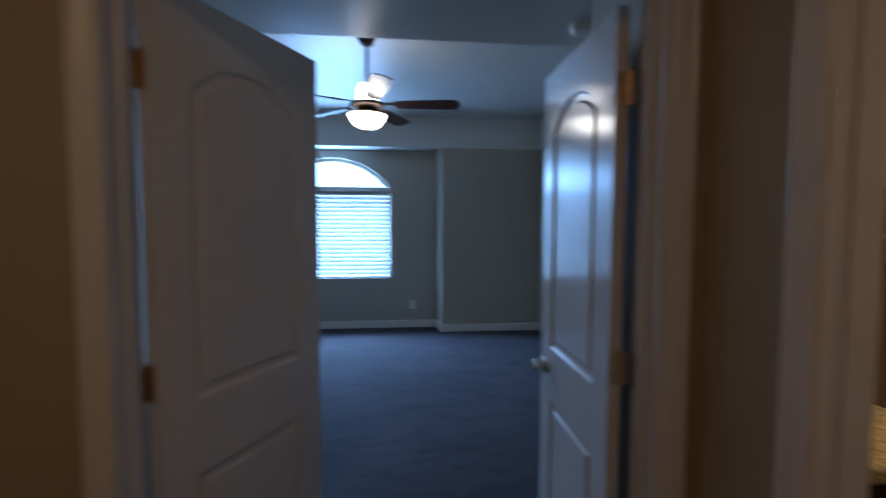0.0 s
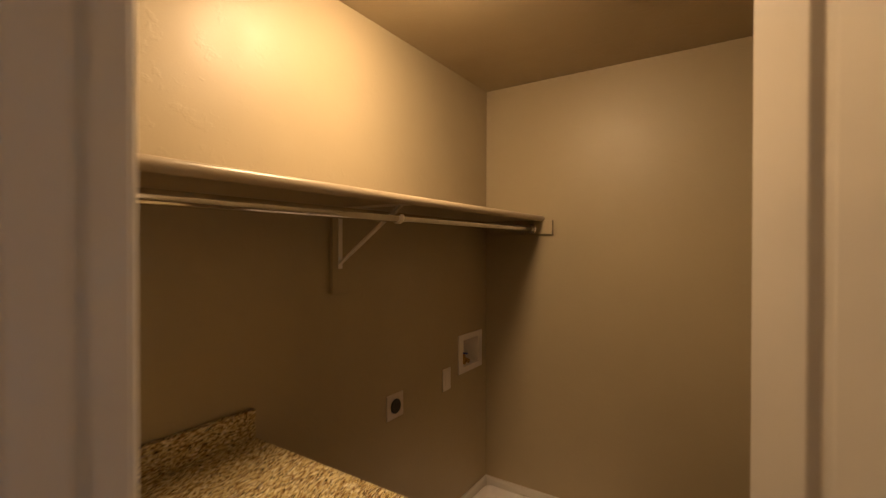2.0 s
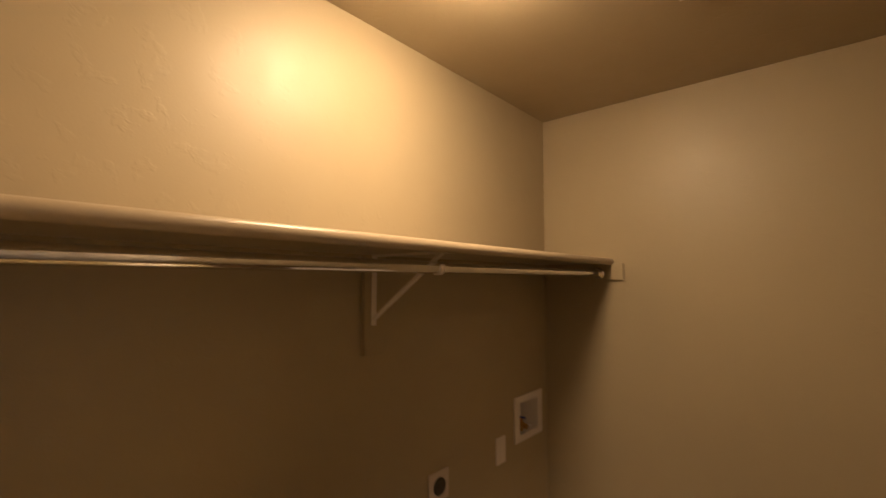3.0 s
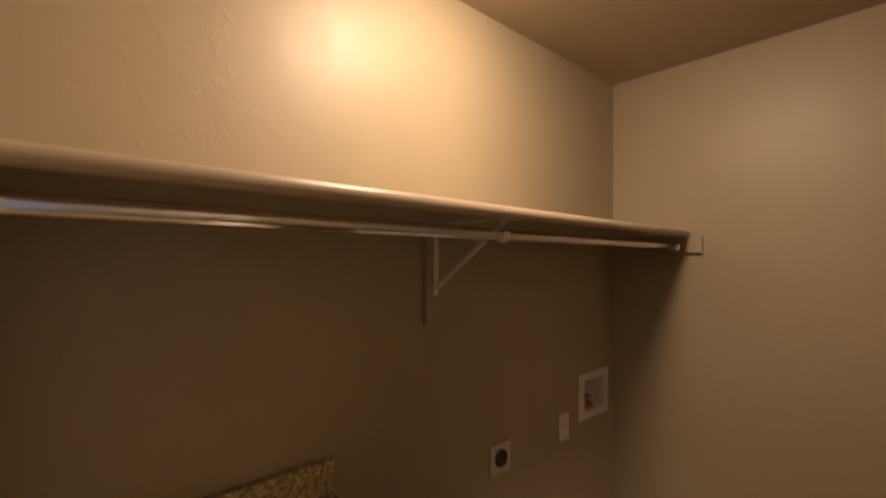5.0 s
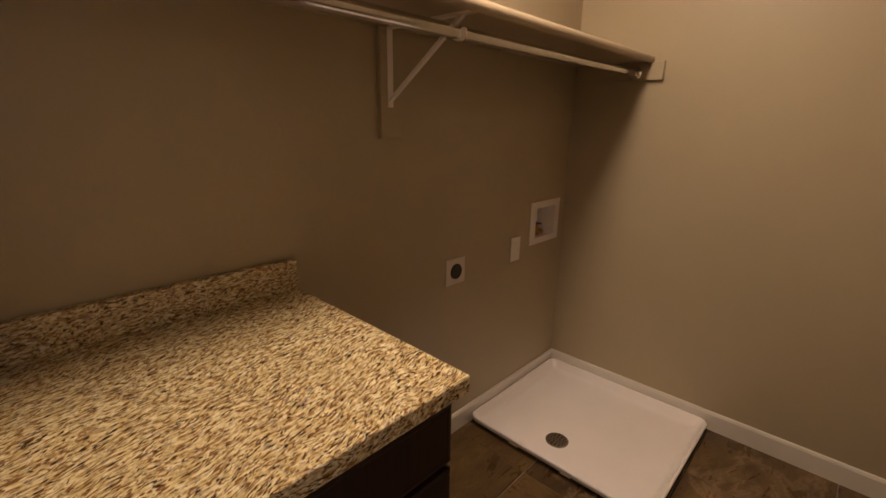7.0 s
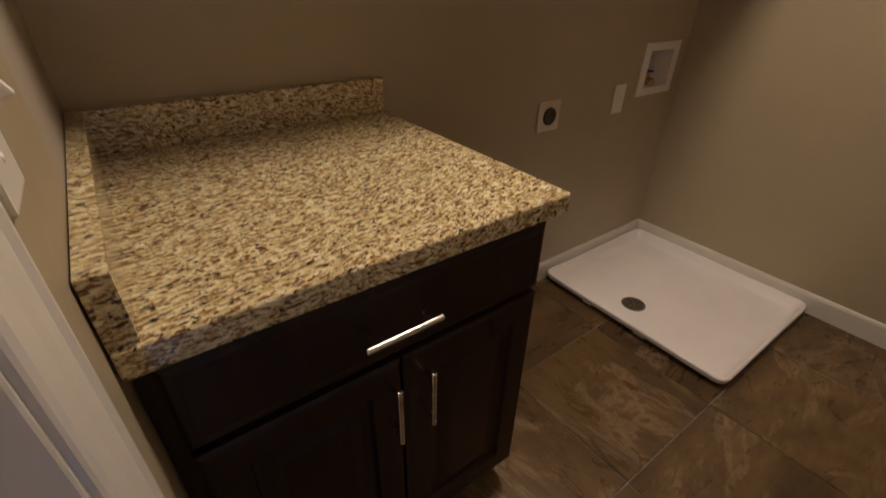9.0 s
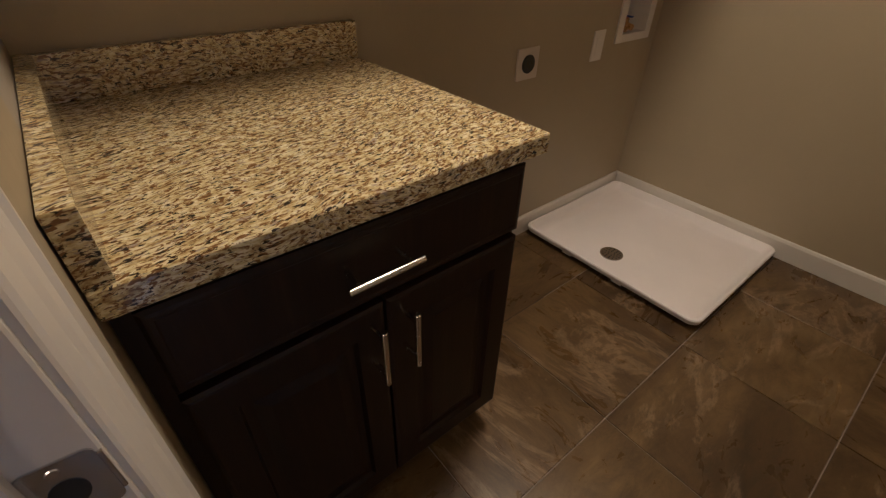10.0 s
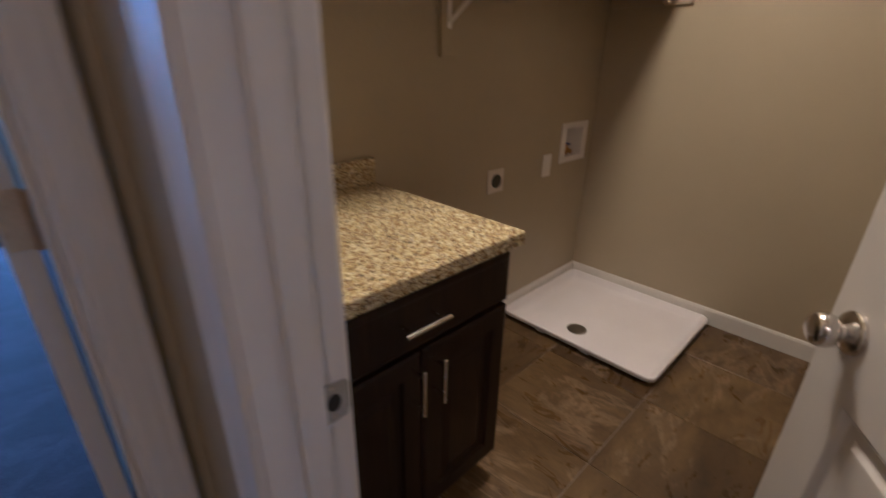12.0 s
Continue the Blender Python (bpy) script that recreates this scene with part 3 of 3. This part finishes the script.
hookpts = [(RX + 0.020 * math.cos(radians(q)), RZ + 0.020 * math.sin(radians(q))) for q in range(-190, 31, 20)]
hookin = [(RX + 0.0172 * math.cos(radians(q)), RZ + 0.0172 * math.sin(radians(q))) for q in range(30, -191, -20)]
part("rod_hook", prism(hookpts + hookin, 1, BY0 + 0.002, BY1 - 0.002), WHITE_METAL, p)


# ---- wall plates ----
def screw(parent, x, y, z):
    part("screw", lathe([(0.0035, 0), (0.0028, 0.001)], 12, pose(x, y, z, 0, 90)), WHITE_METAL, parent)


o = thing("dryer_outlet", 0, 1.30, 0.795, "white plate with round black dryer power outlet", "outlet")
part("plate", box((0.0005, -0.054, -0.053), (0.007, 0.054, 0.053), 0.003), PLATE, o)
sock = part("socket", lathe([(0.031, 0.007), (0.031, 0.011), (0.028, 0.0135), (0.006, 0.0135)], 28, pose(0, 0, 0, 0, 90)), BLACK, o, "black round socket", True)
for dy, dz in ((-0.010, 0.006), (0.010, 0.006), (0, -0.011)):
    part("slot", box((0.0135, dy - 0.0015, dz - 0.006), (0.0139, dy + 0.0015, dz + 0.006)), BRONZE, sock)

b = thing("blank_plate", 0, 1.708, 0.806, "blank white plastic wall plate", "wall plate")
part("plate", box((0.0005, -0.035, -0.056), (0.006, 0.035, 0.056), 0.0025), WHITE_PLASTIC, b)
part("insert", box((0.006, -0.0165, -0.033), (0.0075, 0.0165, 0.033), 0.001, 1), WHITE_PLASTIC, b)

w = thing("washer_valve_box", 0, 1.948, 0.901, "white recessed washer valve box with brass valves", "valve box")
W2, H2, WI, HI, DP = 0.126, 0.102, 0.085, 0.072, 0.007
bm = boxes(((0.0005, -W2, HI), (DP, W2, H2)), ((0.0005, -W2, -H2), (DP, W2, -HI)), ((0.0005, -W2, -HI), (DP, -WI, HI)), ((0.0005, WI, -HI), (DP, W2, HI)))
part("frame", bm, WHITE_PLASTIC, w)
bm = boxes(((-0.09, -WI - 0.004, HI), (0.0005, WI + 0.004, HI + 0.004)), ((-0.09, -WI - 0.004, -HI - 0.004), (0.0005, WI + 0.004, -HI)), ((-0.09, -WI - 0.004, -HI), (0.0005, -WI, HI)),
           ((-0.09, WI, -HI), (0.0005, WI + 0.004, HI)), ((-0.094, -WI - 0.004, -HI - 0.004), (-0.09, WI + 0.004, HI + 0.004)))
part("recess", bm, WHITE_PLASTIC, w)
for yy, colour, name in ((-0.052, RED, "red"), (-0.012, BLUE, "blue")):
    v = part("valve", lathe([(0.011, 0), (0.011, 0.016), (0.016, 0.019), (0.016, 0.034), (0.010, 0.037), (0.010, 0.052), (0.008, 0.055)], 16, pose(-0.032, yy, -HI)), BRASS, w, "brass hose valve", True)
    part("spout", rod_between((-0.032, yy, -HI + 0.026), (0.002, yy, -HI + 0.020), 0.012, 14), BRASS, v, "", True)
    part("lever", box((-0.040, yy - 0.007, -HI + 0.055), (-0.008, yy + 0.007, -HI + 0.062), 0.002), colour, v, name + " valve lever")
part("drain_hole", lathe([(0.026, 0), (0.026, 0.003), (0.020, 0.003), (0.019, 0.001)], 20, pose(-0.045, 0.050, -HI)), WHITE_PLASTIC, w)

# recess cut for the valve box
cut = bpy.data.objects["wall_laundry_west"]
bm = boxes(((-0.12, YI, 0), (0, 1.948 - WI - 0.004, TOP)), ((-0.12, 1.948 + WI + 0.004, 0), (0, YB, TOP)),
           ((-0.12, 1.948 - WI - 0.004, 0), (0, 1.948 + WI + 0.004, 0.901 - HI - 0.004)), ((-0.12, 1.948 - WI - 0.004, 0.901 + HI + 0.004), (0, 1.948 + WI + 0.004, TOP)),
           ((-0.12, 1.948 - WI - 0.004, 0.901 - HI - 0.004), (-0.094, 1.948 + WI + 0.004, 0.901 + HI + 0.004)))
bm.to_mesh(cut.data)
bm.free()

t = thing("light_switch", 0.672, YI, 1.137, "white toggle switch plate beside doorway", "light switch")
part("plate", box((-0.036, 0.0005, -0.058), (0.036, 0.006, 0.058), 0.0025), WHITE_PLASTIC, t)
part("toggle_collar", box((-0.006, 0.006, -0.013), (0.006, 0.0072, 0.013)), WHITE_PLASTIC, t)
bm = box((-0.004, 0.0, -0.005), (0.004, 0.022, 0.005), 0.002)
bmesh.ops.transform(bm, matrix=pose(0, 0.005, 0.002, 28), verts=bm.verts)
part("toggle", bm, WHITE_PLASTIC, t)
for dz in (-0.030, 0.030):
    part("screw", lathe([(0.0035, 0), (0.0028, 0.001)], 12, pose(0, 0.006, dz, -90)), WHITE_METAL, t)

# ---- washer drain pan ----
PX0, PX1, PY0, PY1, PH = 0.016, 0.810, 1.401, 2.122, 0.047
q = thing("washer_drain_pan", (PX0 + PX1) / 2, (PY0 + PY1) / 2, F, "white plastic washer drain pan on the tile floor", "drain pan")
hx, hy = (PX1 - PX0) / 2, (PY1 - PY0) / 2


def rounded(ax, ay, rad, z, k=6):
    out = []
    for sx, sy, a0 in ((1, 1, 0), (-1, 1, 90), (-1, -1, 180), (1, -1, 270)):
        for i in range(k + 1):
            a = radians(a0 + 90 * i / k)
            out.append((sx * (ax - rad) + rad * math.cos(a), sy * (ay - rad) + rad * math.sin(a), z))
    return out


bm = bmesh.new()
rings = []
for off, rad, z in ((0.034, 0.02, 0.001), (0.028, 0.025, 0.006), (0.012, 0.034, PH - 0.022), (0.004, 0.040, PH - 0.023), (0.001, 0.042, PH - 0.012), (0.0, 0.042, PH - 0.010), (0.0, 0.042, PH - 0.004), (0.003, 0.039, PH), (0.010, 0.033, PH),
                    (0.014, 0.03, PH - 0.004), (0.026, 0.028, 0.018), (0.036, 0.028, 0.010), (0.06, 0.03, 0.0065)):
    rings.append([bm.verts.new(co) for co in rounded(hx - off, hy - off, rad, z)])
for u, v in zip(rings, rings[1:]):
    for i in range(len(u)):
        j = (i + 1) % len(u)
        bm.faces.new((u[i], u[j], v[j], v[i]))
bm.faces.new(rings[0][::-1])
bm.faces.new(rings[-1])
part("tray", bm, PAN_PLASTIC, q, "", True)
for tx, ty, wx, wy in ((-0.16, 0.008 - hy, 0.022, 0.002), (0.08, 0.008 - hy, 0.022, 0.002), (hx - 0.008, -0.26, 0.002, 0.02), (hx - 0.008, 0.28, 0.002, 0.02)):
    part("clip_tab", box((tx - wx, ty - wy, PH - 0.033), (tx + wx, ty + wy, PH - 0.019), 0.001, 1), PAN_PLASTIC, q)
dx, dy = 0.366 - (PX0 + PX1) / 2, 1.573 - (PY0 + PY1) / 2
dr = part("drain", lathe([(0.048, 0.0066), (0.048, 0.0095), (0.044, 0.011), (0.040, 0.0105), (0.030, 0.0100)], 32, pose(dx, dy, 0)), STEEL, q, "round metal drain strainer", True)
# strainer is solid: small black discs paint the shade of its holes
for ring_r, cnt in ((0.014, 6), (0.026, 10), (0.036, 14)):
    for i in range(cnt):
        a = 2 * math.pi * i / cnt
        part("drain_hole", lathe([(0.0033, 0.0104), (0.0033, 0.0112)], 8, pose(dx + ring_r * math.cos(a), dy + ring_r * math.sin(a), 0)), BLACK, dr)

# ---- laundry ceiling light and vent ----
LX, LY = 0.52, 0.89
n_ = thing("ceiling_light", LX, LY, ZL, "warm glowing glass dome ceiling light", "ceiling light")
part("base", lathe([(0.155, -0.022), (0.158, -0.018), (0.158, 0.0), (0.05, 0.0)], 36), NICKEL, n_, "", True)
part("dome", lathe([(0.02, -0.100), (0.06, -0.094), (0.10, -0.078), (0.13, -0.055), (0.145, -0.022)], 36), DOME, n_, "lit frosted glass dome", True)
n2 = thing("exhaust_vent", 0.95, 1.31, ZL, "white slatted exhaust fan grille on ceiling", "vent")
part("frame", boxes(((-0.14, -0.14, -0.018), (0.14, -0.115, 0)), ((-0.14, 0.115, -0.018), (0.14, 0.14, 0)), ((-0.14, -0.115, -0.018), (-0.115, 0.115, 0)), ((0.115, -0.115, -0.018), (0.14, 0.115, 0))), WHITE_PLASTIC, n2)
# black sheet under the uncut ceiling, painted-in shade of the duct behind the slats
part("backing", box((-0.115, -0.115, -0.003), (0.115, 0.115, -0.0005)), BLACK, n2)
for i in range(9):
    part("slat", box((-0.115, -0.1 + 0.025 * i - 0.006, -0.015), (0.115, -0.1 + 0.025 * i + 0.006, -0.010)), WHITE_PLASTIC, n2)

hl = thing("ceiling_light", 1.85, -1.35, ZH, "warm glowing glass dome ceiling light in hall", "ceiling light")
part("base", lathe([(0.155, -0.022), (0.158, -0.018), (0.158, 0.0), (0.05, 0.0)], 36), NICKEL, hl, "", True)
part("dome", lathe([(0.02, -0.100), (0.06, -0.094), (0.10, -0.078), (0.13, -0.055), (0.145, -0.022)], 36), HALLGLASS, hl, "lit frosted glass dome", True)

# ---- bedroom things ----
o2 = thing("wall_outlet", XWIN, -0.665, 0.36, "white duplex wall outlet", "outlet")
part("plate", box((0.0005, -0.036, -0.058), (0.006, 0.036, 0.058), 0.002), WHITE_PLASTIC, o2)
for dz in (-0.02, 0.02):
    part("receptacle", box((0.006, -0.016, dz - 0.014), (0.0075, 0.016, dz + 0.014), 0.0006, 1), WHITE_PLASTIC, o2)

win = thing("window_bedroom", XWIN, (WY0 + WY1) / 2, WZ0, "arched white-framed window with daylight behind", "window", "structure")
win.matrix_world = Matrix()
fx0, fx1 = XWIN - 0.13, XWIN - 0.085
bm = boxes(((fx0, WY0, WZ0), (fx1, WY0 + 0.045, WZS)), ((fx0, WY1 - 0.045, WZ0), (fx1, WY1, WZS)), ((fx0, WY0 + 0.045, WZ0), (fx1, WY1 - 0.045, WZ0 + 0.045)), ((fx0, WY0 + 0.045, WZS - 0.06), (fx1, WY1 - 0.045, WZS)))
steps = 24
mid, half = (WY0 + WY1) / 2, (WY1 - WY0) / 2
outer = [(mid - half + 2 * half * i / steps) for i in range(steps + 1)]
prev = None
for y in outer:
    zo = arch(y, mid, half, WZS, WRISE)
    yi = mid + (y - mid) * (half - 0.045) / half
    zi = max(arch(y, mid, half, WZS, WRISE) - 0.045, WZS)
    ring = [bm.verts.new(co) for co in ((fx0, y, zo), (fx1, y, zo), (fx1, yi, zi), (fx0, yi, zi))]
    if prev:
        for i in range(4):
            j = (i + 1) % 4
            bm.faces.new((prev[i], prev[j], ring[j], ring[i]))
    prev = ring
part("window_frame", bm, TRIM, win)
gx = XWIN - 0.112
pane = part("pane", box((gx, WY0 + 0.04, WZ0 + 0.04), (gx + 0.004, WY1 - 0.04, WZS - 0.055)), GLASS, win)
pane.visible_shadow = False
bm = prism([(y, (arch(y, mid, half, WZS, WRISE) - 0.04)) for y in outer[1:-1]] + [(WY1 - 0.05, WZS - 0.002), (WY0 + 0.05, WZS - 0.002)], 0, gx, gx + 0.004)
pane2 = part("arched_pane", bm, GLASS, win)
pane2.visible_shadow = False
part("window_sill", box((XWIN - 0.085, WY0, WZ0 - 0.0), (XWIN + 0.012, WY1, WZ0 + 0.012), 0.003), TRIM, win)

bl = thing("window_blind", XWIN, (WY0 + WY1) / 2, WZ0, "white horizontal slat blind lowered over window", "blind")
bl.matrix_world = Matrix()
bx = XWIN - 0.045
part("headrail", box((bx - 0.03, WY0 + 0.006, WZS - 0.062), (bx + 0.03, WY1 - 0.006, WZS + 0.003), 0.003), BLIND, bl)
z, first = WZS - 0.085, None
while z > WZ0 + 0.05:
    if first is None:
        bm = box((-0.031, WY0 + 0.008, -0.0015), (0.031, WY1 - 0.008, 0.0015))
        first = part("slat", bm, BLIND, bl)
        ob = first
    else:
        ob = new("slat", first.data)
        ob.parent = bl
    ob.matrix_basis = pose(bx, 0, z, 0, 56, 0)
    z -= 0.056
part("bottom_rail", box((bx - 0.025, WY0 + 0.008, WZ0 + 0.014), (bx + 0.025, WY1 - 0.008, WZ0 + 0.034), 0.003), BLIND, bl)
for yy in (WY0 + 0.18, WY1 - 0.18):
    part("ladder_cord", rod_between((bx + 0.028, yy, WZ0 + 0.03), (bx + 0.028, yy, WZS - 0.06), 0.0012, 6), BLIND, bl)

daylight = new("window_daylight", bpy.data.lights.new("window_daylight", "AREA"))
daylight.data.shape, daylight.data.size, daylight.data.size_y = "RECTANGLE", 1.52, 1.62
daylight.data.energy, daylight.data.color = WINDOW_POWER, (0.46, 0.70, 1.0)
daylight.matrix_world = look((XWIN - 0.17, (WY0 + WY1) / 2, 1.52), (0, (WY0 + WY1) / 2, 1.52))

FX, FY = -1.75, -1.075
fan = thing("ceiling_fan", FX, FY, TZ, "dark bronze ceiling fan with lit glass bowl", "ceiling fan")
part("canopy", lathe([(0.02, -0.09), (0.045, -0.08), (0.066, -0.04), (0.07, -0.001)], 28), BRONZE, fan, "", True)
part("down_rod", rod_between((0, 0, -0.40), (0, 0, -0.08), 0.013), BRONZE, fan, "", True)
part("motor_housing", lathe([(0.03, -0.478), (0.095, -0.482), (0.118, -0.492), (0.122, -0.51), (0.10, -0.53), (0.06, -0.545), (0.055, -0.56)], 32), BRONZE, fan, "", True)
part("upper_glass", lathe([(0.03, -0.355), (0.05, -0.36), (0.064, -0.385), (0.07, -0.43), (0.074, -0.479)], 32), FANGLASS, fan, "lit frosted glass uplight", True)
kit = part("light_fitter", lathe([(0.055, -0.545), (0.10, -0.555), (0.116, -0.57), (0.116, -0.578), (0.05, -0.58)], 32), BRASS, fan, "polished brass light fitter", True)
part("glass_bowl", lathe([(0.012, -0.672), (0.045, -0.668), (0.088, -0.645), (0.118, -0.605), (0.13, -0.575)], 32), FANGLASS, kit, "lit frosted glass bowl", True)
part("finial", lathe([(0.004, -0.697), (0.012, -0.687), (0.012, -0.675), (0.018, -0.671)], 16), BRONZE, kit, "", True)
outline = [(0.20, -0.045), (0.30, -0.058), (0.58, -0.068), (0.64, -0.062), (0.66, -0.03), (0.665, 0.0), (0.66, 0.03), (0.64, 0.062), (0.58, 0.068), (0.30, 0.058), (0.20, 0.045)]
for i in range(5):
    m = pose(0, 0, -0.50, 0, 0, 84 + 72 * i) @ pose(0, 0, 0, -12)
    bm = prism(outline, 2, -0.004, 0.004)
    bmesh.ops.transform(bm, matrix=m, verts=bm.verts)
    blade = part("blade", bm, BLADE, fan, "dark walnut blade")
    bm = boxes(((0.10, -0.018, 0.004), (0.27, 0.018, 0.010)))
    bmesh.ops.transform(bm, matrix=m, verts=bm.verts)
    part("blade_iron", bm, BRONZE, blade)

sm = thing("smoke_detector", -0.62, 0.05, ZH, "white round smoke detector on bedroom ceiling", "smoke detector")
part("base", lathe([(0.070, -0.012), (0.070, 0.0), (0.03, 0.0)], 28), WHITE_PLASTIC, sm, "", True)
part("cover", lathe([(0.03, -0.042), (0.055, -0.038), (0.062, -0.03), (0.065, -0.012)], 28), WHITE_PLASTIC, sm, "", True)

# ---- floor tiles ----
PITCH, GAP = 0.4480, 0.0032
tile_bm = box((GAP / 2, GAP / 2, -0.012), (PITCH - GAP / 2, PITCH - GAP / 2, 0.0), 0.0012, 1)
tile_mesh = bpy.data.meshes.new("tile")
tile_bm.to_mesh(tile_mesh)
tile_bm.free()
tile_mesh.materials.append(TILE)


rng = random.Random(7)


def lay_tiles(parent, x0, x1, y0, y1):
    i = math.floor((x0 - 0.809) / PITCH)
    while 0.809 + i * PITCH < x1:
        j = math.floor((y0 - 0.883) / PITCH)
        while 0.883 + j * PITCH < y1:
            tx, ty = 0.809 + i * PITCH, 0.883 + j * PITCH
            if tx >= x0 and ty >= y0 and tx + PITCH <= x1 and ty + PITCH <= y1:
                ob = new("tile", tile_mesh)
                turn = rng.randrange(4)
                ob.matrix_basis = pose(tx + PITCH / 2, ty + PITCH / 2, F, 0, 0, 90 * turn) @ pose(-PITCH / 2, -PITCH / 2, 0)
            else:
                a0, a1, b0, b1 = max(tx, x0), min(tx + PITCH, x1), max(ty, y0), min(ty + PITCH, y1)
                if a1 - a0 < 0.01 or b1 - b0 < 0.01:
                    j += 1
                    continue
                ob = part("tile", box((a0 - tx + GAP / 2, b0 - ty + GAP / 2, -0.012), (a1 - tx - GAP / 2, b1 - ty - GAP / 2, 0.0), 0.0012, 1), TILE)
                ob.location = (tx, ty, F)
            ob.parent = parent
            j += 1
        i += 1


lay_tiles(floor_laundry, 0.0, XB, YW + 0.06, YB)
lay_tiles(floor_hall, XH0 + 0.062, HX, HY, YW + 0.06)
